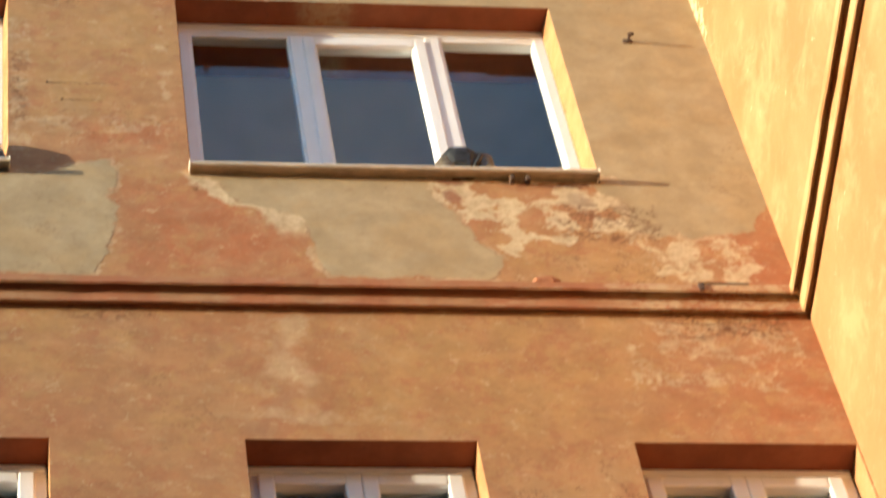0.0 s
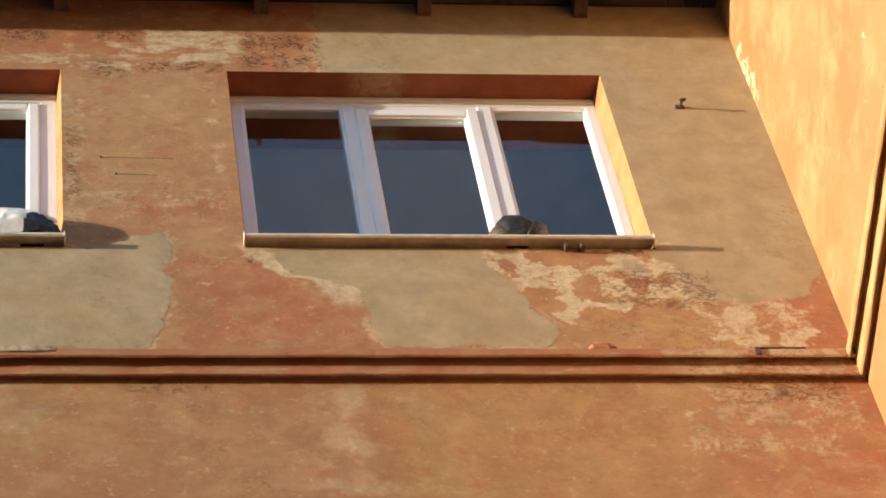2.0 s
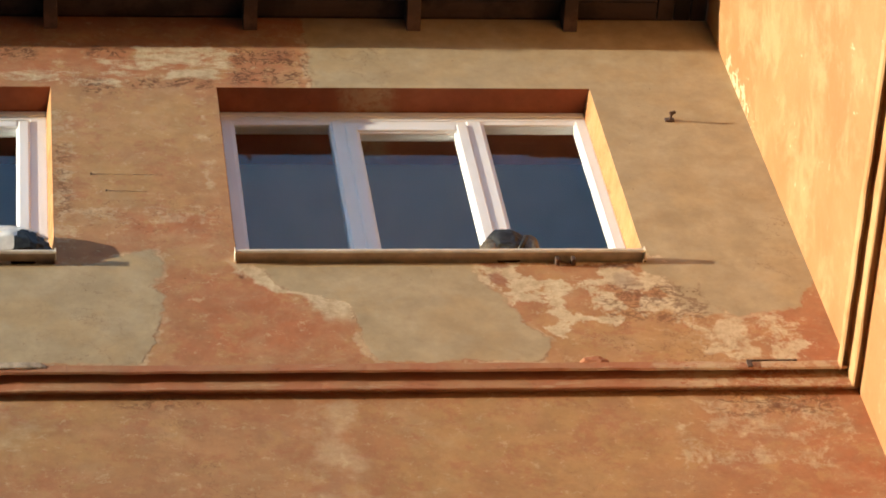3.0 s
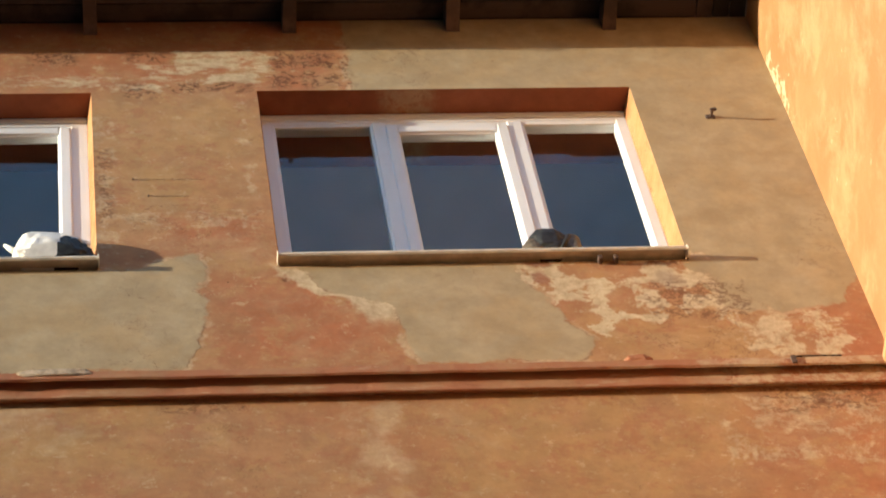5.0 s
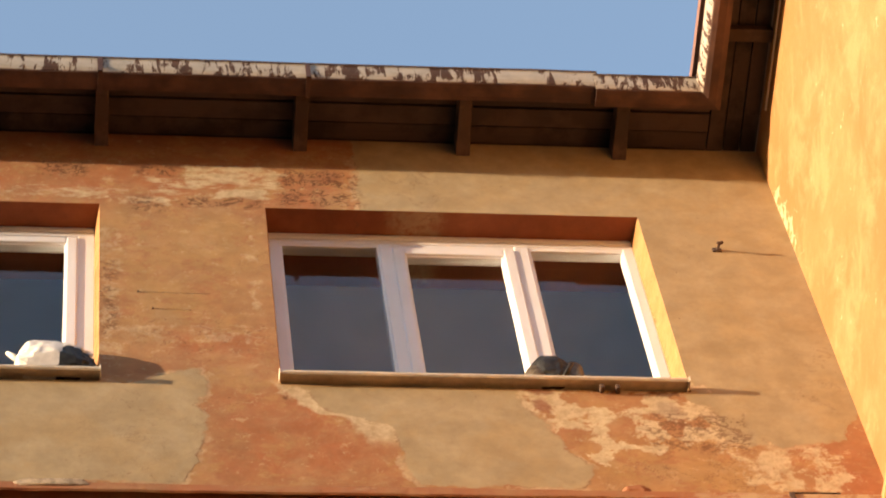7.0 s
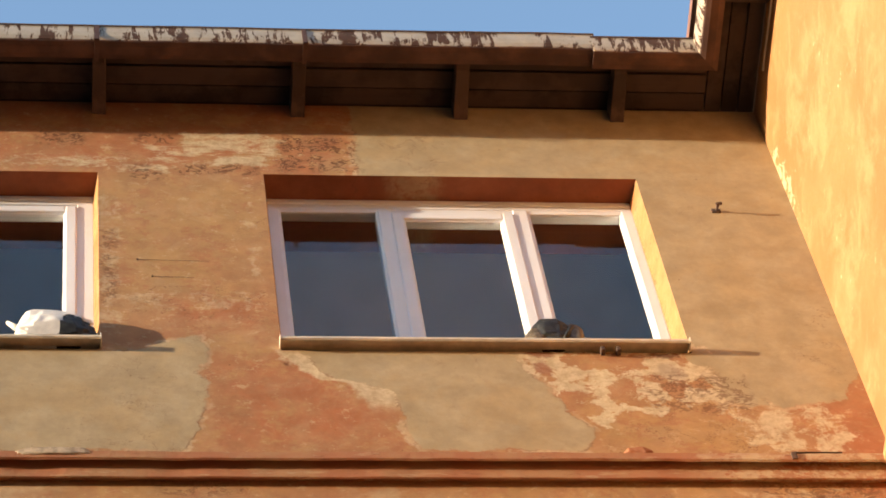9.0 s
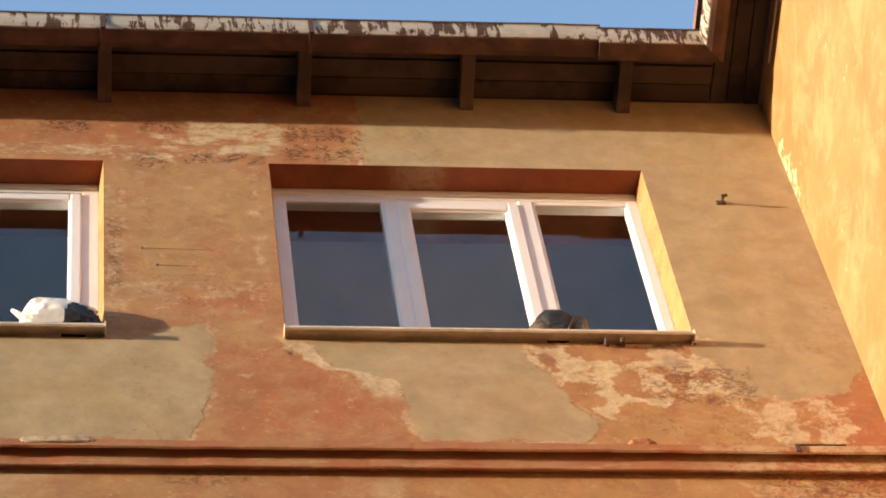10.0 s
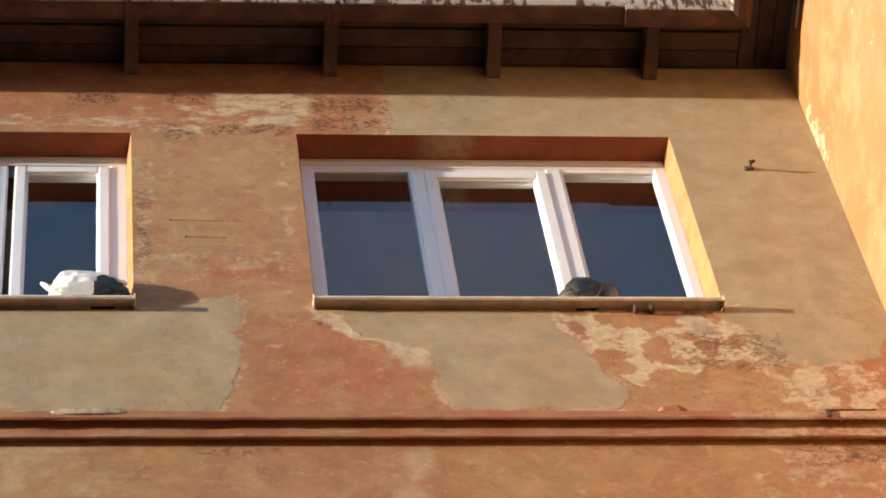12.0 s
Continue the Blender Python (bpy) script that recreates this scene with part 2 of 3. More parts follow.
    bare = n.math("MULTIPLY", n.math("MULTIPLY", repair, less(1.0, n.math("MULTIPLY", flakes, 0.9))), outer)
    color = n.mix(bare, color, beige)
    color = over(n.math("MULTIPLY", coat, less(1.0, bare)), 0.92, color, pale)
    stain = n.math("MULTIPLY", larger(inside(oval(1.128, 13.765, 0.034, 0.060), 0.012), inside(oval(1.12, 13.88, 0.05, 0.03), 0.012)), outer)
    color = over(stain, 0.8, color, (0.27, 0.10, 0.055))
    color = over(n.math("MULTIPLY", inside(oval(1.685, 13.735, 0.060, 0.070), 0.03), outer), 0.6, color, (0.36, 0.27, 0.19))
    # reveals: washed jambs, lintel undersides with their shade painted in dark red
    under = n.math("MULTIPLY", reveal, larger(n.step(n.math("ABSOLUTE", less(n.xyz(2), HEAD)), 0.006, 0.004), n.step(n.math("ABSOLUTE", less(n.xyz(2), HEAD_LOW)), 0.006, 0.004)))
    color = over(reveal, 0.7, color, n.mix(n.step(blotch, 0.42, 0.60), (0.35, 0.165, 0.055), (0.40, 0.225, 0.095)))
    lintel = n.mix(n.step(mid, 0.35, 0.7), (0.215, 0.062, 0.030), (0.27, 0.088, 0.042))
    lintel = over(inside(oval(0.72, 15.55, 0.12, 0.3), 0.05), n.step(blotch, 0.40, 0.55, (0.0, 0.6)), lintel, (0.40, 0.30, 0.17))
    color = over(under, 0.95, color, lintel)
    # hairline cracks and pits
    crack = n.math("MULTIPLY", n.step(n.math("ABSOLUTE", less(n.noise(2.1, 7, 0.7, shift=(6, 2, 9)), 0.5)), 0.005, 0.0), n.step(big, 0.50, 0.64))
    pit = larger(n.step(n.noise(38, 2, 0.5, shift=(2, 2, 2)), 0.72, 0.80), inside(union((1.60, 1.74, 13.86, 13.90), (2.12, 2.26, 12.735, 12.745), (2.12, 2.17, 12.71, 12.75), (0.0, 0.02, 13.78, 13.80)), 0.012))
    color = over(larger(crack, pit, curl_shadow, seam), 0.85, color, (0.14, 0.06, 0.03))
    mottle = n.noise(6.5, 9, 0.70, shift=(5, 8, 3))
    color = n.mix(0.20, color, n.mix(n.step(mottle, 0.32, 0.68), (0.28, 0.27, 0.26), (0.80, 0.78, 0.74)), "OVERLAY")
    color = n.mix(0.10, color, n.mix(grain, (0.25, 0.25, 0.25), (0.75, 0.75, 0.75)), "OVERLAY")
    scrape = n.step(n.noise(13, 8, 0.78, stretch=(0.8, 1, 1.2), shift=(2, 3, 7)), 0.62, 0.69)
    color = over(n.math("MULTIPLY", scrape, outer), 0.40, color, (0.24, 0.13, 0.065))
    h = n.math("ADD", n.math("MULTIPLY", fine, 0.45), n.math("MULTIPLY", mid, 0.8))
    h = n.math("ADD", h, n.math("MULTIPLY", grain, 0.06))
    h = n.math("ADD", h, n.math("MULTIPLY", bare, 0.35))
    h = less(h, n.math("MULTIPLY", flakes, 0.30))
    h = less(h, n.math("MULTIPLY", larger(crack, pit, curl_shadow), 0.5))
    return n.finish(color, n.step(fine, 0.2, 0.8, (0.85, 0.97)), h, 0.24, 0.013)


def wing_plaster():
    n = Nodes("yellow_plaster")
    big, mid, fine = n.noise(1.6, 5), n.noise(3.6, 8, 0.66, shift=(1, 3, 2), twist=0.4), n.noise(24, 6, 0.72)
    color = n.mix(n.step(big, 0.35, 0.65), (0.325, 0.155, 0.058), (0.36, 0.188, 0.076))
    color = n.mix(n.math("MULTIPLY", n.step(mid, 0.45, 0.68), 0.7), color, (0.42, 0.262, 0.122))
    color = n.mix(n.math("MULTIPLY", n.step(n.noise(12, 8, 0.75, shift=(8, 8, 1)), 0.56, 0.72), 0.4), color, (0.49, 0.34, 0.18))
    color = n.mix(n.math("MULTIPLY", n.step(n.noise(9, 8, 0.75, shift=(2, 5, 8)), 0.56, 0.74), 0.35), color, (0.27, 0.115, 0.042))
    flake = n.noise(13, 7, 0.7, shift=(3, 1, 4))
    near = n.math("MULTIPLY", n.step(n.xyz(1), -0.16, -0.05), n.math("MULTIPLY", n.step(n.xyz(2), 14.9, 15.2), n.step(n.xyz(2), 15.95, 15.75)))
    chips = n.step(n.math("ADD", flake, n.math("MULTIPLY", near, 0.17)), 0.66, 0.69)
    color = n.mix(n.math("MULTIPLY", chips, 0.75), color, (0.60, 0.48, 0.31))
    h = n.math("ADD", n.math("MULTIPLY", mid, 0.9), n.math("MULTIPLY", fine, 0.6))
    h = n.math("SUBTRACT", n.math("ADD", h, n.math("MULTIPLY", n.noise(120, 3), 0.15)), n.math("MULTIPLY", chips, 0.4))
    return n.finish(color, 0.92, h, 0.4, 0.012)


def trim_paint():
    n = Nodes("trim_wash")
    mid, fine = n.noise(5, 6, 0.6), n.noise(30, 5, 0.65)
    color = n.mix(n.step(mid, 0.4, 0.65), (0.40, 0.165, 0.082), (0.42, 0.225, 0.115))
    color = n.mix(n.math("MULTIPLY", n.step(n.noise(6, 7, 0.7, stretch=(0.5, 1, 2), shift=(3, 9, 1)), 0.56, 0.64), 0.55), color, (0.53, 0.39, 0.24))
    color = n.mix(n.math("MULTIPLY", n.step(n.noise(19, 8, 0.8, stretch=(0.6, 1, 1.5), shift=(2, 2, 6)), 0.57, 0.66), 0.6), color, (0.22, 0.09, 0.045))
    scab = n.math("MULTIPLY", n.step(n.noise(15, 8, 0.78, shift=(6, 1, 1)), 0.46, 0.52), n.step(n.xyz(0), 1.55, 1.85))
    color = n.mix(n.math("MULTIPLY", scab, 0.6), color, (0.56, 0.42, 0.26))
    h = n.math("SUBTRACT", n.math("ADD", mid, n.math("MULTIPLY", fine, 0.6)), n.math("MULTIPLY", scab, 0.4))
    return n.finish(color, 0.92, h, 0.5, 0.01)


def wing_trim_paint():
    n = Nodes("yellow_trim_wash")
    mid, fine = n.noise(5, 6, 0.6), n.noise(30, 5, 0.65)
    color = n.mix(n.step(mid, 0.35, 0.65), (0.38, 0.20, 0.08), (0.45, 0.29, 0.135))
    return n.finish(color, 0.92, n.math("ADD", mid, n.math("MULTIPLY", fine, 0.6)), 0.5, 0.01)


def timber(name, low, high, along):
    n = Nodes(name)
    s = [7.0, 7.0, 7.0]
    s[along] = 0.7
    g = n.noise(6, 6, 0.65, stretch=tuple(s), twist=0.4)
    stain = n.noise(2.6, 6, 0.65, shift=(5, 2, 1))
    info = n.tree.nodes.new("ShaderNodeObjectInfo").outputs["Random"]
    color = n.mix(g, low, high)
    color = n.mix(n.math("MULTIPLY", n.step(stain, 0.44, 0.58), 0.85), color, tuple(c * 0.40 for c in low))
    color = n.mix(n.math("MULTIPLY", info, 0.30), color, tuple(c * 1.6 for c in high))
    return n.finish(color, n.step(g, 0, 1, (0.65, 0.9)), g, 0.5, 0.004)


def gutter_paint():
    n = Nodes("peeling_gutter_paint")
    run = n.noise(17, 6, 0.72, stretch=(1, 1, 0.14), twist=0.3)
    blot = n.noise(4.5, 6, 0.65, shift=(3, 2, 7))
    gone = n.step(n.math("ADD", run, n.math("MULTIPLY", n.math("SUBTRACT", blot, 0.5), 0.50)), 0.515, 0.56)
    paint = n.mix(n.noise(12, 6, 0.7), (0.27, 0.23, 0.18), (0.60, 0.54, 0.44))
    rust = n.mix(n.noise(20, 5), (0.045, 0.026, 0.020), (0.115, 0.055, 0.034))
    h = n.math("SUBTRACT", n.math("MULTIPLY", blot, 0.5), n.math("MULTIPLY", gone, 0.5))
    return n.finish(n.mix(gone, paint, rust), n.step(gone, 0, 1, (0.5, 0.9)), h, 0.5, 0.004)


def rusty():
    n = Nodes("brown_sheet_metal")
    a, b = n.noise(5, 6, 0.65), n.noise(40, 4)
    color = n.mix(n.step(a, 0.35, 0.7), (0.058, 0.030, 0.024), (0.135, 0.066, 0.046))
    return n.finish(color, n.step(b, 0, 1, (0.55, 0.85)), b, 0.25, 0.002)


def simple(name, color, rough, vary=0.12, scale=18, metal=0.0, spec=0.4, bump=0.15):
    n = Nodes(name)
    a, b = n.noise(scale, 5, 0.6), n.noise(scale * 7, 3)
    dark, light = tuple(c * (1 - vary) for c in color), tuple(min(1, c * (1 + vary)) for c in color)
    col = n.mix(n.step(a, 0.3, 0.7), dark, light)
    return n.finish(col, n.step(b, 0, 1, (rough * 0.85, min(1, rough * 1.1))), b, bump, 0.002, metal, spec)


def pvc():
    n = Nodes("white_window_plastic")
    a = n.noise(5, 5, 0.6, stretch=(1, 1, 0.4))
    col = n.mix(n.step(a, 0.45, 0.75), (0.86, 0.87, 0.89), (0.78, 0.77, 0.76))
    return n.finish(col, 0.32, n.noise(60, 2), 0.04, 0.001, 0.0, 0.5)


def window_glass():
    n = Nodes("window_glass")
    n.bsdf.inputs["Transmission Weight"].default_value = 1.0
    n.bsdf.inputs["IOR"].default_value = 1.31
    return n.finish((0.92, 0.95, 0.95), 0.004, n.noise(1.6, 2), 0.03, 0.004, 0.0, 0.5)


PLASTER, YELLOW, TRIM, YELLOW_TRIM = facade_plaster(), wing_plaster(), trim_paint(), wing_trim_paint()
BOARD_X = timber("soffit_board_stain", (0.026, 0.019, 0.018), (0.082, 0.054, 0.046), 0)
BOARD_Y = timber("wing_board_stain", (0.026, 0.019, 0.018), (0.082, 0.054, 0.046), 1)
BEAM = timber("rafter_stain", (0.055, 0.036, 0.029), (0.135, 0.082, 0.060), 1)
PEEL, RUST = gutter_paint(), rusty()
WHITE, GLASS = pvc(), window_glass()
SILL = simple("aged_sill_metal", (0.66, 0.58, 0.46), 0.5, 0.2, 9, 0.0)
IRON = simple("rusted_iron", (0.09, 0.055, 0.04), 0.8, 0.3, 60)
BLACK_BAG = simple("black_plastic_film", (0.030, 0.028, 0.022), 0.5, 0.5, 30, 0, 0.35, 0.4)
FILM = simple("brown_plastic_film", (0.13, 0.10, 0.06), 0.5, 0.5, 40, 0, 0.4, 0.5)
WHITE_BAG = simple("white_plastic_film", (0.86, 0.84, 0.78), 0.4, 0.10, 22, 0, 0.5, 0.3)
INSIDE = simple("dim_room_paint", (0.62, 0.57, 0.52), 0.9, 0.1, 3)
ROOFING = simple("roof_sheet", (0.20, 0.10, 0.07), 0.7, 0.2, 3)
BLOCKER = simple("blocker_plaster", (0.17, 0.15, 0.13), 0.9, 0.15, 1.5)
ASPHALT = simple("asphalt", (0.05, 0.05, 0.052), 0.95, 0.25, 2.5, 0, 0.3, 0.5)
LIME = simple("pale_lime_plaster", (0.46, 0.36, 0.25), 0.9, 0.3, 25, 0, 0.3, 0.5)
CABLE = simple("pale_cable_sheath", (0.50, 0.42, 0.32), 0.6, 0.1, 30)


# ---- mesh helpers ----
def mesh_object(name, bm, material, smooth=False):
    bmesh.ops.recalc_face_normals(bm, faces=bm.faces)
    me = bpy.data.meshes.new(name)
    bm.to_mesh(me)
    bm.free()
    me.materials.append(material)
    for p in me.polygons:
        p.use_smooth = smooth
    return new(name, me)


def part(name, bm, material, parent, label="", smooth=False):
    ob = mesh_object(name, bm, material, smooth)
    ob.parent = parent
    if label:
        tagged(ob, label)
    return ob


def block(x0, x1, y0, y1, z0, z1, bevel=0.0, bm=None):
    out = bmesh.new()
    m = Matrix.Translation(((x0 + x1) / 2, (y0 + y1) / 2, (z0 + z1) / 2)) @ Matrix.Diagonal((x1 - x0, y1 - y0, z1 - z0, 1))
    bmesh.ops.create_cube(out, size=1, matrix=m)
    if bevel:
        bmesh.ops.bevel(out, geom=out.edges[:], offset=bevel, segments=2, affect="EDGES", profile=0.5)
    if bm is None:
        return out
    tmp = bpy.data.meshes.new("tmp")
    out.to_mesh(tmp)
    out.free()
    bm.from_mesh(tmp)
    bpy.data.meshes.remove(tmp)
    return bm


def sweep(profile, length_points, place):
    """Extrudes a closed profile [(u, v)] along stations; place(u, v, s) gives the point."""
    bm = bmesh.new()
    rings = [[bm.verts.new(place(u, v, s)) for u, v in profile] for s in length_points]
    k = len(profile)
    for a, b in zip(rings, rings[1:]):
        for i in range(k):
            bm.faces.new((a[i], a[(i + 1) % k], b[(i + 1) % k], b[i]))
    bm.faces.new(rings[0])
    bm.faces.new(rings[-1][::-1])
    return bm


def rod(a, b, r0, r1, sides=8):
    a, b = Vector(a), Vector(b)
    bm = bmesh.new()
    m = Matrix.Translation((a + b) / 2) @ (b - a).to_track_quat("Z", "Y").to_matrix().to_4x4()
    bmesh.ops.create_cone(bm, cap_ends=True, segments=sides, radius1=r0, radius2=r1, depth=(b - a).length, matrix=m)
    return bm


def holed_wall(x0, x1, z0, z1, holes, thick):
    """A wall in the plane y = 0 with rectangular openings right through it."""
    bm = bmesh.new()
    xs = sorted({x0, x1, *(h[0] for h in holes), *(h[1] for h in holes)})
    zs = sorted({z0, z1, *(h[2] for h in holes), *(h[3] for h in holes)})
    solid = {}
    for i in range(len(xs) - 1):
        for j in range(len(zs) - 1):
            mx, mz = (xs[i] + xs[i + 1]) / 2, (zs[j] + zs[j + 1]) / 2
            solid[i, j] = not any(h[0] < mx < h[1] and h[2] < mz < h[3] for h in holes)
    v = {}

    def at(i, j, k):
        if (i, j, k) not in v:
            v[i, j, k] = bm.verts.new((xs[i], thick * k, zs[j]))
        return v[i, j, k]

    for (i, j), full in solid.items():
        if not full:
            continue
        bm.faces.new([at(i, j, 0), at(i + 1, j, 0), at(i + 1, j + 1, 0), at(i, j + 1, 0)])
        bm.faces.new([at(i, j, 1), at(i, j + 1, 1), at(i + 1, j + 1, 1), at(i + 1, j, 1)])
        for (di, dj), (p, q) in {(-1, 0): ((0, 0), (0, 1)), (1, 0): ((1, 0), (1, 1)), (0, -1): ((0, 0), (1, 0)), (0, 1): ((0, 1), (1, 1))}.items():
            if not solid.get((i + di, j + dj), False):
                bm.faces.new([at(i + p[0], j + p[1], 0), at(i + q[0], j + q[1], 0), at(i + q[0], j + q[1], 1), at(i + p[0], j + p[1], 1)])
    return bm


# ---- ground, walls, roof ----
tagged(mesh_object("ground", block(-600, 600, -600, 600, -0.4, 0.0), ASPHALT), "dark asphalt paving round the house", "ground", kind="structure")
holes = [(a, b, FOOT, HEAD) for a, b in UPPER] + [(a, b, FOOT_LOW, HEAD_LOW) for a, b in LOWER]
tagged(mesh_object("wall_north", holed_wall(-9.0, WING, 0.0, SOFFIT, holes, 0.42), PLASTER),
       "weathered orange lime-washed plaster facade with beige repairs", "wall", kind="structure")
tagged(mesh_object("wall_east", block(WING, WING + 0.42, -2.6, 0.42, 0.0, SOFFIT), YELLOW),
       "sunlit yellow-orange plaster wall of the side wing", "wall", kind="structure")
tagged(mesh_object("wall_back", block(-9.0, WING + 8.0, 8.0, 8.4, 0.0, SOFFIT), PLASTER), "plain rear plaster wall", "wall", kind="structure")
tagged(mesh_object("wall_side", block(-9.4, -9.0, 0.0, 8.4, 0.0, SOFFIT), PLASTER), "plain side plaster wall", "wall", kind="structure")
tagged(mesh_object("wall_gable", block(WING + 0.42, WING + 8.0, -2.6, -2.2, 0.0, SOFFIT), YELLOW), "plain end wall of the wing", "wall", kind="structure")
# unseen walls added to cut sky light and bounce; upper storeys keep the sun
tagged(mesh_object("wall_blocker_west", block(-34.0, -32.0, -40.0, 12.0, 0.0, 12.0), BLOCKER), "unseen plain wall added to block light", "wall", kind="structure")
tagged(mesh_object("wall_blocker_south", block(-32.0, 14.0, -16.0, -14.0, 0.0, 21.0), BLOCKER), "unseen plain wall added to block light", "wall", kind="structure")


# string course: two stepped mouldings whose undersides are dark
STEPS = [(0.0, 12.852), (0.022, 12.856), (0.030, 12.822), (0.036, 12.826), (0.036, 12.893), (0.042, 12.945), (0.060, 12.945), (0.068, 12.90), (0.076, 12.907), (0.076, 12.952), (0.068, 12.966), (0.0, 12.995)]


def wobble(s, v, k):
    return 0.0025 * noise.noise((s * 1.7, v * 9, k)) + 0.0025 * noise.noise((s * 7, v * 20, k + 5)) - 0.012 * max(0, noise.noise((s * 3.3, v * 30, k + 8)) - 0.35)


def course_north(u, v, s):
    x = WING - u if s > WING - 0.01 else s
    return (x, -u - (wobble(s, v, 1) if u else 0), v + wobble(s, v, 3))


def course_east(u, v, s):
    y = -u if s > -0.01 else s
    return (WING - u - (wobble(s, v, 7) if u else 0), y, v + wobble(s, v, 9))


tagged(mesh_object("trim_north", sweep(STEPS, [WING - 0.04 * i for i in range(280)][::-1], course_north), TRIM), "stepped orange plaster string course along the facade", "string course", kind="structure")
tagged(mesh_object("trim_east", sweep(STEPS, [-0.06 * i for i in range(44)], course_east), YELLOW_TRIM), "stepped yellow plaster string course along the wing", "string course", kind="structure")

# east one of the unseen walls added to cut sky light
tagged(mesh_object("wall_blocker_east", block(12.0, 14.0, -14.0, -2.6, 0.0, 22.0), BLOCKER), "unseen plain wall added to block light", "wall", kind="structure")

# roofs with their eaves
roof = tagged(mesh_object("roof_north", sweep([(-RIM + 0.06, SOFFIT + 0.07), (8.6, SOFFIT + 2.6), (8.6, SOFFIT + 2.7), (-RIM + 0.06, SOFFIT + 0.13)], [-9.5, WING - 0.3], lambda u, v, s: (s, u, v)), ROOFING),
              "low roof with dark timber eaves over the facade", "roof", kind="structure")
roof_e = tagged(mesh_object("roof_east", sweep([(-RIM + 0.04, SOFFIT + 0.07), (8.6, SOFFIT + 2.6), (8.6, SOFFIT + 2.7), (-RIM + 0.04, SOFFIT + 0.13)], [-2.8, 8.6], lambda u, v, s: (WING + u, s, v)), ROOFING),
                "low roof with dark timber eaves over the wing", "roof", kind="structure")
edges = [0.42, 0.0, -0.10, -0.205, -0.31]
for i, (a, b) in enumerate(zip(edges, edges[1:])):
    part("soffit_board", block(-9.0, WING - 0.26, b + 0.004, a - 0.004, SOFFIT + 0.008 * (i % 2), SOFFIT + 0.035 + 0.008 * (i % 2), 0.003), BOARD_X, roof)
for i in range(3):
    x0, x1 = WING - 0.255 + 0.085 * i, WING - 0.255 + 0.085 * (i + 1) - 0.006
    part("soffit_board", block(x0, x1, -2.6, 0.0, SOFFIT + 0.006 * (i % 2), SOFFIT + 0.034 + 0.006 * (i % 2), 0.003), BOARD_Y, roof_e)


# fascia boards, added to close the gap where sun came in over the gutter
part("fascia", block(-9.0, WING - 0.265, -RIM + 0.055, -RIM + 0.080, 16.215, SOFFIT + 0.085, 0.003), BOARD_X, roof)
part("fascia", block(WING - 0.285, WING - 0.262, -2.6, -RIM + 0.08, 16.215, SOFFIT + 0.085, 0.003), BOARD_Y, roof_e)


def rafter(parent, m):
    """A tapered rafter tail under the boards."""
    prof = [(0.10, 16.16), (0.0, 16.185), (-0.25, 16.225), (-0.29, 16.25), (-0.29, SOFFIT + 0.004), (0.10, SOFFIT + 0.004)]
    bm = sweep(prof, [-0.034, 0.034], lambda u, v, s: (s, u, v))
    bmesh.ops.bevel(bm, geom=bm.edges[:], offset=0.005, segments=1, affect="EDGES")
    ob = part("rafter", bm, BEAM, parent)
    ob.matrix_basis = m
    return ob


for x in (-3.6, -2.68, -1.74, -0.775, 0.20, 1.01, 1.795):
    rafter(roof, pose(x, 0, 0, 0, 0, random.uniform(-1.5, 1.5)))
for y in (-0.66, -1.45, -2.3):
    part("batten", block(WING - 0.255, WING - 0.002, y - 0.035, y + 0.035, SOFFIT - 0.05, SOFFIT + 0.002, 0.005), BEAM, roof_e)


# ---- gutters ----
BEAD_PROFILE = [(0.011 * math.cos(a * 0.7854) + 0.006, 0.143 + 0.011 * math.sin(a * 0.7854)) for a in range(8)]
LIP_PROFILE = [(0.000, 0.133), (0.010, 0.136), (0.014, 0.128), (0.010, 0.120), (0.012, 0.075), (0.008, 0.035), (0.000, 0.010), (-0.012, 0.006), (-0.004, 0.040), (0.002, 0.080), (0.000, 0.120)]
TROUGH_PROFILE = [(-0.002, 0.012), (-0.006, 0.002), (-0.030, -0.006), (-0.070, -0.006), (-0.098, 0.004), (-0.102, 0.090), (-0.094, 0.090), (-0.090, 0.012), (-0.070, 0.004), (-0.030, 0.004), (-0.010, 0.012)]
Z_GUT = 16.175


def stations(a, b, step):
    k = max(2, int(abs(b - a) / step))
    return [a + (b - a) * i / k for i in range(k + 1)]


def sag(s):
    return 0.012 * noise.noise((s * 0.8, 3.3, 1)) + 0.004 * noise.noise((s * 4, 1.1, 5))


def along_north(drop):
    def place(u, v, s):
        x = WING - RIM_E - u if s > WING - RIM_E - 0.005 else s
        return (x, -RIM - u - 0.3 * sag(s + 9), Z_GUT + v + sag(s) - drop)
    return place


def along_east(u, v, s):
    y = -RIM - u if s > -RIM - 0.005 else s
    return (WING - RIM_E - u - 0.3 * sag(s + 4), y, Z_GUT + v + sag(s + 2) - 0.03)


gutter = tagged(new("gutter"), "rusty eaves gutter with peeling cream paint above the facade", "gutter")
part("front_lip", sweep(LIP_PROFILE, stations(-9.3, 1.66, 0.08), along_north(-0.008)), PEEL, gutter, "stained cream paint peeling off rust")
part("trough", sweep(TROUGH_PROFILE, stations(-9.3, 1.66, 0.08), along_north(-0.008)), RUST, gutter)
part("rim_bead", sweep(BEAD_PROFILE, stations(-9.3, 1.66, 0.08), along_north(-0.008)), IRON, gutter, "dark rusted rolled rim")
part("rim_bead", sweep(BEAD_PROFILE, stations(1.64, WING - RIM_E, 0.06), along_north(0.022)), IRON, gutter, "dark rusted rolled rim")
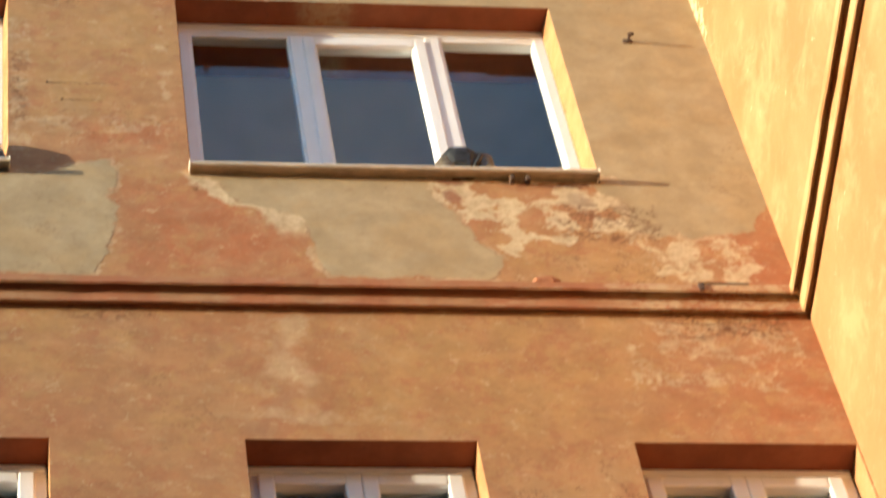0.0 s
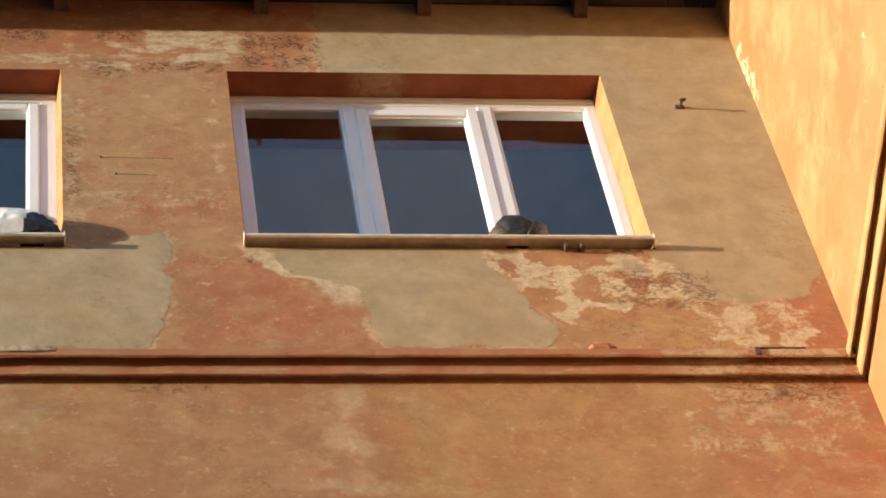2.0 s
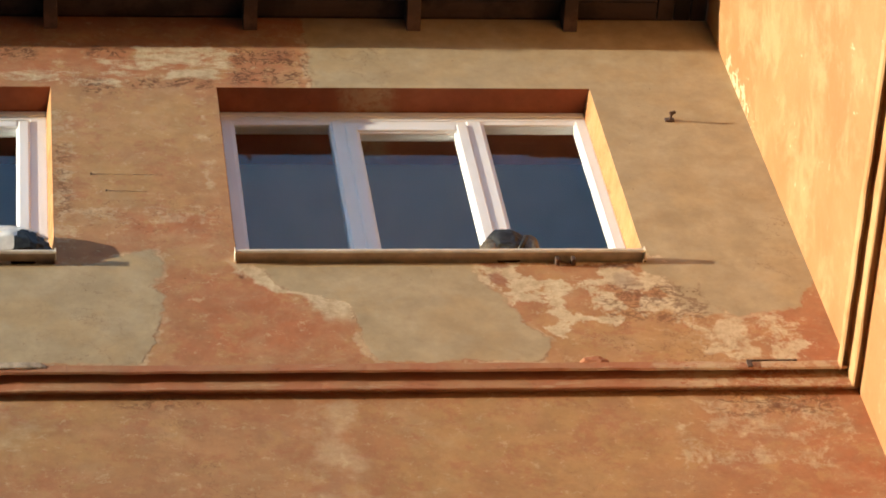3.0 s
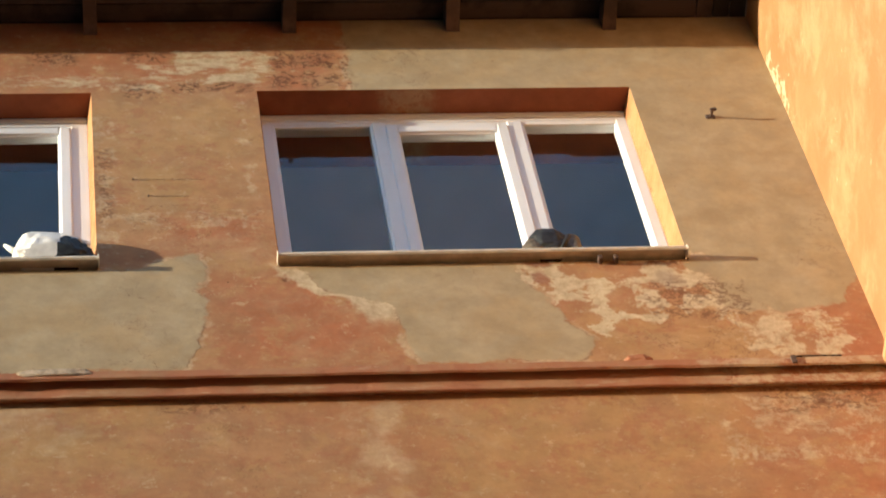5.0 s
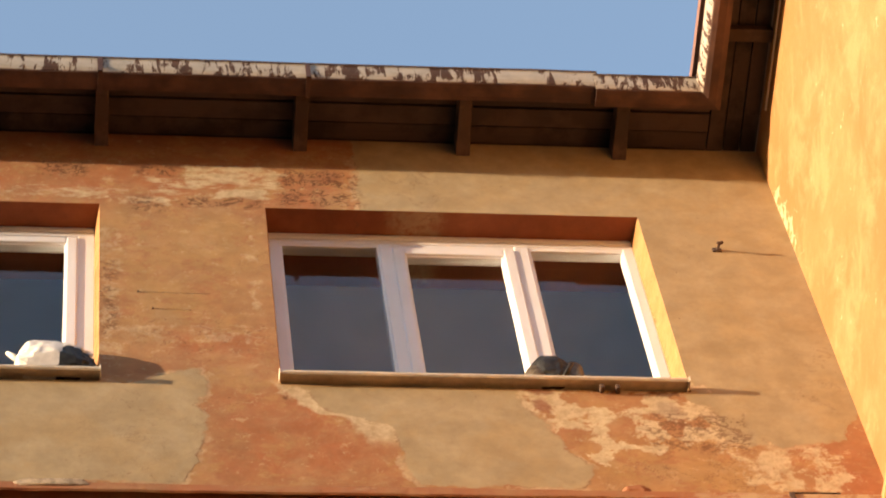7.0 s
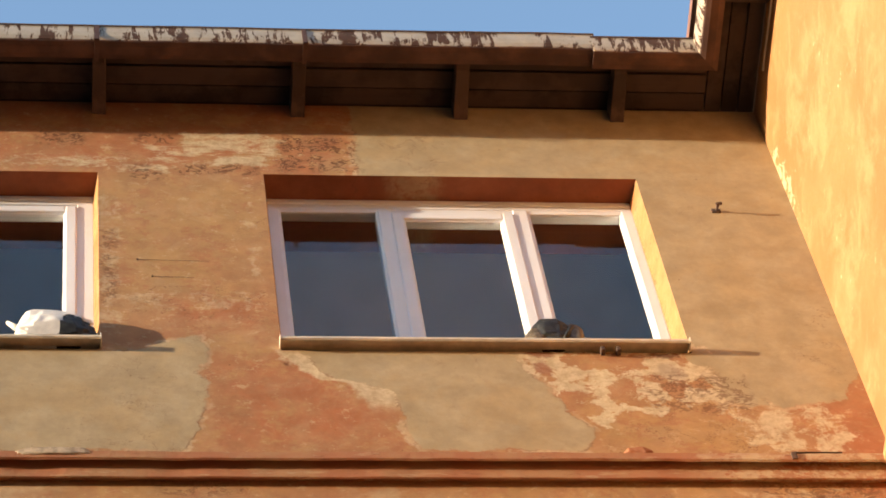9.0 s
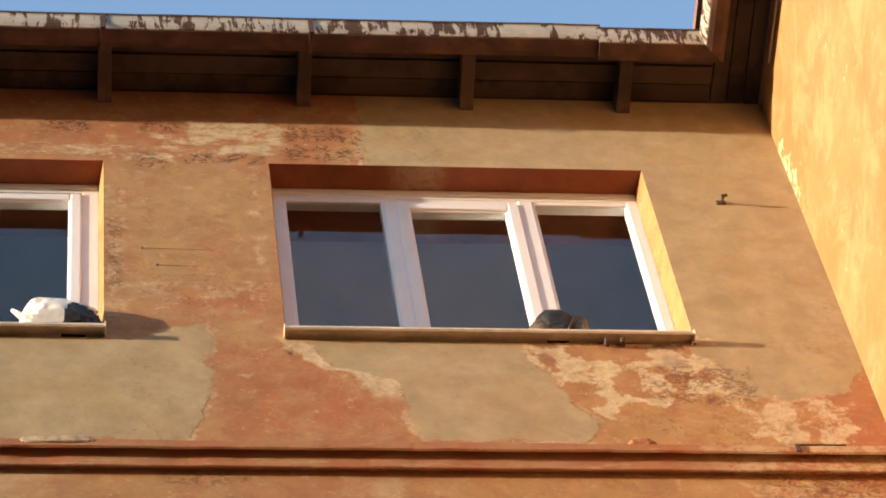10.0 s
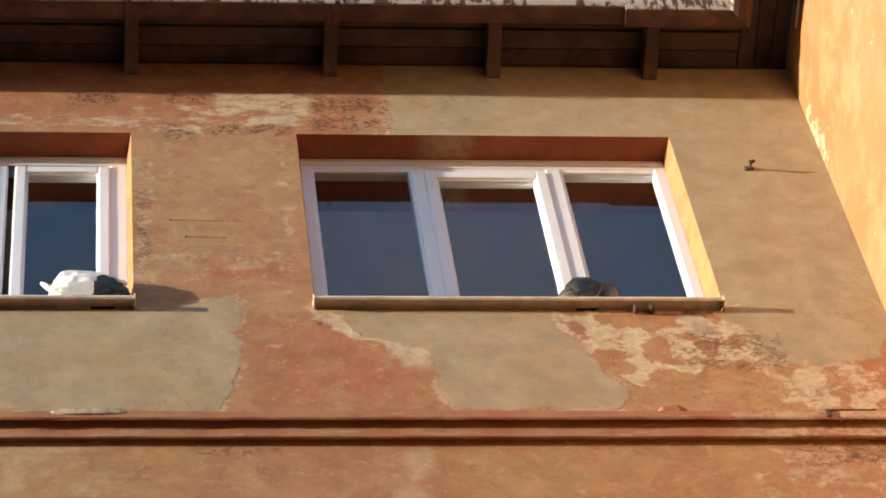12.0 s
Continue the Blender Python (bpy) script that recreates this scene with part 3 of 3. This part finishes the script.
part("front_lip", sweep(LIP_PROFILE, stations(1.64, WING - RIM_E, 0.06), along_north(0.022)), PEEL, gutter, "stained cream paint peeling off rust")
part("trough", sweep(TROUGH_PROFILE, stations(1.64, WING - RIM_E, 0.06), along_north(0.022)), RUST, gutter)
for x in (-2.7, -0.79, 0.22):
    part("strap", block(x - 0.012, x + 0.012, -RIM - 0.018, -RIM + 0.10, Z_GUT - 0.012, Z_GUT - 0.006, 0.001, block(x - 0.012, x + 0.012, -RIM - 0.018, -RIM - 0.012, Z_GUT - 0.012, Z_GUT + 0.138)), RUST, gutter)
part("rivet", rod((1.02, -RIM, Z_GUT + 0.13), (1.02, -RIM, Z_GUT + 0.172), 0.014, 0.012), IRON, gutter)
gutter_e = tagged(new("gutter"), "rusty eaves gutter with peeling cream paint along the wing", "gutter")
part("front_lip", sweep(LIP_PROFILE, stations(-RIM, -2.75, 0.1), along_east), PEEL, gutter_e, "stained cream paint peeling off rust")
part("trough", sweep(TROUGH_PROFILE, stations(-RIM, -2.75, 0.1), along_east), RUST, gutter_e)


# ---- windows ----
def bars(bm, x0, x1, z0, z1, w, y0, y1, bevel=0.006):
    """A rectangular frame of four bars."""
    block(x0, x0 + w, y0, y1, z0, z1, bevel, bm)
    block(x1 - w, x1, y0, y1, z0, z1, bevel, bm)
    block(x0 + w - 0.004, x1 - w + 0.004, y0 + 0.001, y1, z1 - w, z1 - 0.001, bevel, bm)
    block(x0 + w - 0.004, x1 - w + 0.004, y0 + 0.001, y1, z0 + 0.001, z0 + w, bevel, bm)
    return bm


def pane(x0, x1, z0, z1, y, parent):
    ob = part("pane", block(x0, x1, y, y + 0.004, z0, z1), GLASS, parent)
    ob.visible_shadow = False
    return ob


def sill(win, x0, x1, z):
    """A sloping sheet-metal sill with a turned-down front."""
    prof = [(0.16, z + 0.044), (-0.048, z + 0.005), (-0.054, z), (-0.055, z - 0.016), (-0.048, z - 0.023), (-0.046, z - 0.020), (-0.051, z - 0.014), (-0.050, z - 0.002), (-0.046, z), (0.16, z + 0.038)]
    part("window_sill", sweep(prof, stations(x0, x1, 0.15), lambda u, v, s: (s, u, v + 0.003 * noise.noise((s * 2, 4, 4)))), SILL, win, "tarnished metal window sill")
    for x in (x0, x1):
        part("sill_cap", block(x - 0.003, x + 0.003, -0.057, -0.003, z - 0.024, z + 0.014, 0.002), SILL, win)


def room(x0, x1, z0, z1):
    bm = bmesh.new()
    a, b, c, d = x0 - 0.25, x1 + 0.1 if x1 > 2 else x1 + 0.25, z0 - 0.7, z1 + 0.3
    block(a, b, 3.4, 3.5, c, d, 0, bm)
    block(a - 0.1, a, 0.42, 3.5, c, d, 0, bm)
    block(b, b + 0.1, 0.42, 3.5, c, d, 0, bm)
    block(a - 0.1, b + 0.1, 0.42, 3.5, c - 0.1, c, 0, bm)
    block(a - 0.1, b + 0.1, 0.42, 3.5, d, d + 0.1, 0, bm)
    return bm


def head_profile(win, x0, x1, z1, y):
    """The stepped head of a plastic window: two ribs over a recessed fillet."""
    part("head_rail", block(x0, x1, y - 0.006, y + 0.03, z1 - 0.044, z1 - 0.004, 0.006), WHITE, win)
    part("head_rail", block(x0, x1, y - 0.001, y + 0.03, z1 - 0.083, z1 - 0.048, 0.005), WHITE, win)


def triple_window(name, x0):
    """White plastic window of three lights; the middle one is a casement."""
    win = tagged(new(name), "white plastic three-light window with dark glass in the plaster wall", "window", kind="structure")
    z0, z1, y = FOOT + 0.02, HEAD, 0.135
    part("window_frame", bars(bmesh.new(), x0 + 0.017, x0 + 1.781, z0, z1 - 0.003, 0.056, y, y + 0.07), WHITE, win)
    head_profile(win, x0 + 0.019, x0 + 1.779, z1, y)
    for a, b in ((0.546, 0.612), (1.196, 1.268)):
        part("mullion", block(x0 + a, x0 + b, y - 0.002, y + 0.07, z0 + 0.055, z1 - 0.084, 0.006), WHITE, win)
    for a, b in ((0.070, 0.548), (1.266, 1.732)):
        bead = bmesh.new()
        for c, d in ((a, a + 0.014), (b - 0.014, b)):
            block(x0 + c, x0 + d, y + 0.004, y + 0.06, z0 + 0.057, z1 - 0.084, 0.004, bead)
        block(x0 + a, x0 + b, y + 0.003, y + 0.06, z1 - 0.116, z1 - 0.080, 0.004, bead)
        block(x0 + a, x0 + b, y + 0.003, y + 0.06, z0 + 0.055, z0 + 0.075, 0.004, bead)
        part("glazing_bead", bead, WHITE, win)
        pane(x0 + a + 0.006, x0 + b - 0.006, z0 + 0.066, z1 - 0.100, y + 0.014, win)
    sash = part("casement", bars(bmesh.new(), x0 + 0.606, x0 + 1.200, z0 + 0.050, z1 - 0.128, 0.060, y - 0.008, y + 0.06, 0.009), WHITE, win)
    part("glazing_bead", bars(bmesh.new(), x0 + 0.662, x0 + 1.142, z0 + 0.106, z1 - 0.184, 0.012, y + 0.004, y + 0.05, 0.005), WHITE, sash)
    pane(x0 + 0.668, x0 + 1.136, z0 + 0.112, z1 - 0.19, y + 0.016, sash)
    part("top_rail", block(x0 + 0.60, x0 + 1.206, y + 0.003, y + 0.06, z1 - 0.127, z1 - 0.080, 0.005), WHITE, win)
    sill(win, x0 - 0.005, x0 + 1.792, FOOT + 0.030)
    return win


def casement_window(name, x0, x1):
    """White plastic window whose lights are deep casements."""
    win = tagged(new(name), "white plastic casement window with dark glass in the plaster wall", "window", kind="structure")
    z0, z1, y = FOOT + 0.02, HEAD, 0.135
    part("window_frame", bars(bmesh.new(), x0 + 0.017, x1 - 0.019, z0, z1 - 0.003, 0.080, y, y + 0.07), WHITE, win)
    head_profile(win, x0 + 0.019, x1 - 0.021, z1, y)
    for a, b in ((x1 - 0.545, x1 - 0.098), (x0 + 0.098, x1 - 0.575)):
        sash = part("casement", bars(bmesh.new(), a, b, z0 + 0.05, z1 - 0.100, 0.058, y - 0.008, y + 0.06, 0.010), WHITE, win)
        part("glazing_bead", bars(bmesh.new(), a + 0.052, b - 0.052, z0 + 0.10, z1 - 0.152, 0.012, y + 0.006, y + 0.05, 0.005), WHITE, sash)
        pane(a + 0.058, b - 0.058, z0 + 0.108, z1 - 0.158, y + 0.020, sash)
    sill(win, x0 - 0.005, x1 + 0.004, FOOT + 0.030)
    return win


def double_window(name, x0, x1):
    win = tagged(new(name), "white plastic two-light window with dark glass under a deep lintel", "window", kind="structure")
    z0, z1, y = FOOT_LOW + 0.02, HEAD_LOW, 0.135
    part("window_frame", bars(bmesh.new(), x0 + 0.004, x1 - 0.004, z0, z1 - 0.003, 0.06, y, y + 0.07), WHITE, win)
    part("drip_rail", block(x0 + 0.01, x1 - 0.01, y - 0.014, y + 0.03, z1 - 0.045, z1 - 0.006, 0.006), WHITE, win)
    m = (x0 + x1) / 2
    for a, b in ((x0 + 0.05, m), (m, x1 - 0.05)):
        sash = part("casement", bars(bmesh.new(), a, b, z0 + 0.05, z1 - 0.055, 0.065, y - 0.018, y + 0.06, 0.008), WHITE, win)
        pane(a + 0.06, b - 0.06, z0 + 0.11, z1 - 0.115, y + 0.03, sash)
    sill(win, x0 - 0.005, x1 - 0.006, FOOT_LOW + 0.022)
    return win


def jamb(name, x, side):
    """Plaster rendered at a slant from the wall's edge back to the window frame."""
    prof = [(0.0015 * side, 0.0), (0.024 * side, 0.150), (-0.01 * side, 0.150), (-0.01 * side, 0.003)]
    place = lambda u, v, s: (x + u + (0.003 * noise.noise((s * 4, v * 9, x)) if u * side > 0.01 else 0), v, s)
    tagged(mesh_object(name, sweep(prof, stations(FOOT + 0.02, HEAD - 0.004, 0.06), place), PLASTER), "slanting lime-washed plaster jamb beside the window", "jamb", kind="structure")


for i, (a, b) in enumerate(UPPER):
    jamb(f"trim_jamb_{2 * i + 1}", a, 1)
    jamb(f"trim_jamb_{2 * i + 2}", b, -1)
    triple_window("window_2", a) if i else casement_window("window_1", a, b)
    tagged(mesh_object(f"wall_room_{i + 1}", room(a, b, FOOT, HEAD), INSIDE), "dim plain walls of the room behind the window", "room", kind="structure")
for i, (a, b) in enumerate(LOWER):
    double_window(f"window_{i + 3}", a, b)
tagged(mesh_object("wall_room_3", room(LOWER[0][0], LOWER[2][1], FOOT_LOW, HEAD_LOW), INSIDE), "dim plain walls of the room behind the windows", "room", kind="structure")


# ---- things on the sills ----
def sack(cx, cy, z, hx, hy, hz, seed, keep=None, pinch=0.0, taper=0.0):
    """A slack filled bag lying on a sill: rounded, creased, flat below."""
    bm = bmesh.new()
    bmesh.ops.create_uvsphere(bm, u_segments=112, v_segments=60, radius=1)
    for v in bm.verts:
        p = v.co.copy()
        q = Vector([math.copysign(abs(c) ** 0.72, c) for c in p])
        fold = 0.16 * noise.noise(p * 1.7 + Vector((seed, 0, 0))) + 0.16 * (0.5 - abs(noise.noise(p * 3.1 + Vector((0, seed, 0))))) + 0.06 * (0.5 - abs(noise.noise(p * 7 + Vector((0, 0, seed)))))
        q *= 0.93 + fold
        if pinch:
            q.y *= 1 - pinch * max(0, -q.x) ** 2
            q.z *= 1 - pinch * max(0, -q.x) ** 2
        if taper:
            q.z *= 1 - taper * max(0, q.x) ** 2
            q.y *= 1 - taper * max(0, q.x) ** 2
        q.z = max(q.z, -0.80)
        # bags on a sill end flush with its front edge near their base
        low = max(-0.050 - 0.35 * (q.z + 0.80) * hz, -0.080) if z > 13.0 else -1.0
        v.co = (cx + q.x * hx, max(cy + q.y * hy, low), z + (q.z + 0.80) * hz)
    if keep:
        bmesh.ops.delete(bm, geom=[f for f in bm.faces if not keep(f.calc_center_median())], context="FACES")
    return bm


SILL_Z = FOOT + 0.040
white = tagged(new("plastic_bag"), "slack white plastic bag with black end on the sill", "bag")
def on_black(c):
    """The black square on the bag's flank; white film above it stands in for sheen."""
    return c.x >= -0.948 + 0.25 * (c.z - SILL_Z - 0.07) and c.z <= SILL_Z + 0.150 - 0.30 * (c.x + 0.95)


part("body", sack(-0.975, -0.004, SILL_Z, 0.180, 0.074, 0.112, 3.1, lambda c: not on_black(c), 0.0, 0.30), WHITE_BAG, white, "creased white plastic film, with painted sheen over the black", True)
part("dark_end", sack(-0.975, -0.004, SILL_Z, 0.1805, 0.0745, 0.112, 3.1, on_black, 0.0, 0.30), BLACK_BAG, white, "glossy black plastic end", True)
part("knot", rod((-1.125, -0.012, SILL_Z + 0.10), (-1.178, -0.02, SILL_Z + 0.15), 0.020, 0.008, 10), WHITE_BAG, white, "twisted corner of white film", True)
dark = tagged(new("plastic_bag"), "small tied dark plastic bag lying on the window sill", "bag")
part("body", sack(1.185, -0.008, SILL_Z, 0.090, 0.046, 0.112, 8.4, None, 0.55), BLACK_BAG, dark, "creased dark plastic film", True)
part("fold", sack(1.120, -0.014, SILL_Z, 0.055, 0.032, 0.058, 2.7, None, 0.6), FILM, dark, "brown wrinkled film end", True)
part("neck", rod((1.285, -0.036, SILL_Z + 0.12), (1.240, -0.046, SILL_Z + 0.002), 0.014, 0.008, 10), BLACK_BAG, dark, "", True)
part("tuft", sack(1.300, -0.016, SILL_Z, 0.036, 0.028, 0.088, 5.1, None, 0.0, 0.3), FILM, dark, "brown wrinkled film end", True)


# ---- small iron and wire on the walls ----
for x0, x1, z in ((-0.61, -0.285, 14.70), (-0.545, -0.36, 14.545)):
    scrap = tagged(new("wall_wire"), "short rusted wire stapled flat to the orange plaster", "wire", "wires on the facade")
    part("strand", rod((x0, -0.004, z), (x1, -0.003, z - 0.008), 0.0009, 0.0007, 6), IRON, scrap)
    part("staple", rod((x0, 0.01, z), (x0 + 0.002, -0.009, z), 0.004, 0.004, 6), IRON, scrap)
hook = tagged(new("wall_hook"), "rusted iron wall hook standing out of the beige plaster", "hook")
part("plate", block(2.112, 2.158, -0.008, 0.01, 15.222, 15.256, 0.004), IRON, hook)
part("shank", rod((2.135, 0.0, 15.24), (2.142, -0.044, 15.232), 0.007, 0.006), IRON, hook)
part("tip", rod((2.130, -0.042, 15.230), (2.158, -0.047, 15.236), 0.010, 0.008), IRON, hook)
# dark strips painting the shaded edges of a notch in the string course
notch = tagged(new("notch_shadow"), "dark strips standing in for a notch's shaded edges", "bracket")
part("bar", block(2.055, 2.27, -0.080, -0.060, 12.957, 12.961, 0.001), IRON, notch)
part("leg", block(2.052, 2.074, -0.082, -0.060, 12.906, 12.955, 0.001), IRON, notch)
chip = tagged(mesh_object("plaster_chip", sack(-0.965, -0.072, 12.925, 0.145, 0.012, 0.030, 5.5), LIME, True), "loose chip of plaster lying on the string course", "plaster")
tagged(mesh_object("plaster_chip", sack(1.42, -0.060, 12.955, 0.055, 0.018, 0.028, 2.2), TRIM, True), "small loose lump of plaster on the string course", "plaster")
for x in (1.40, 1.47):
    clip = tagged(mesh_object("sill_clip", block(x - 0.010, x + 0.010, -0.034, -0.002, FOOT - 0.032, FOOT + 0.004, 0.004), IRON), "small rusted clip under the window sill", "clip", "clips under the sill")
wire = tagged(new("cable"), "thin pale cable run along the top of the wing wall", "cable")
part("run", sweep([(0.006 * math.cos(a * 1.0472), 0.006 * math.sin(a * 1.0472)) for a in range(6)], stations(-0.30, -2.55, 0.2), lambda u, v, s: (WING - 0.012 + u, s, 16.178 + v + 0.006 * noise.noise((s * 2, 1, 1)))), CABLE, wire)
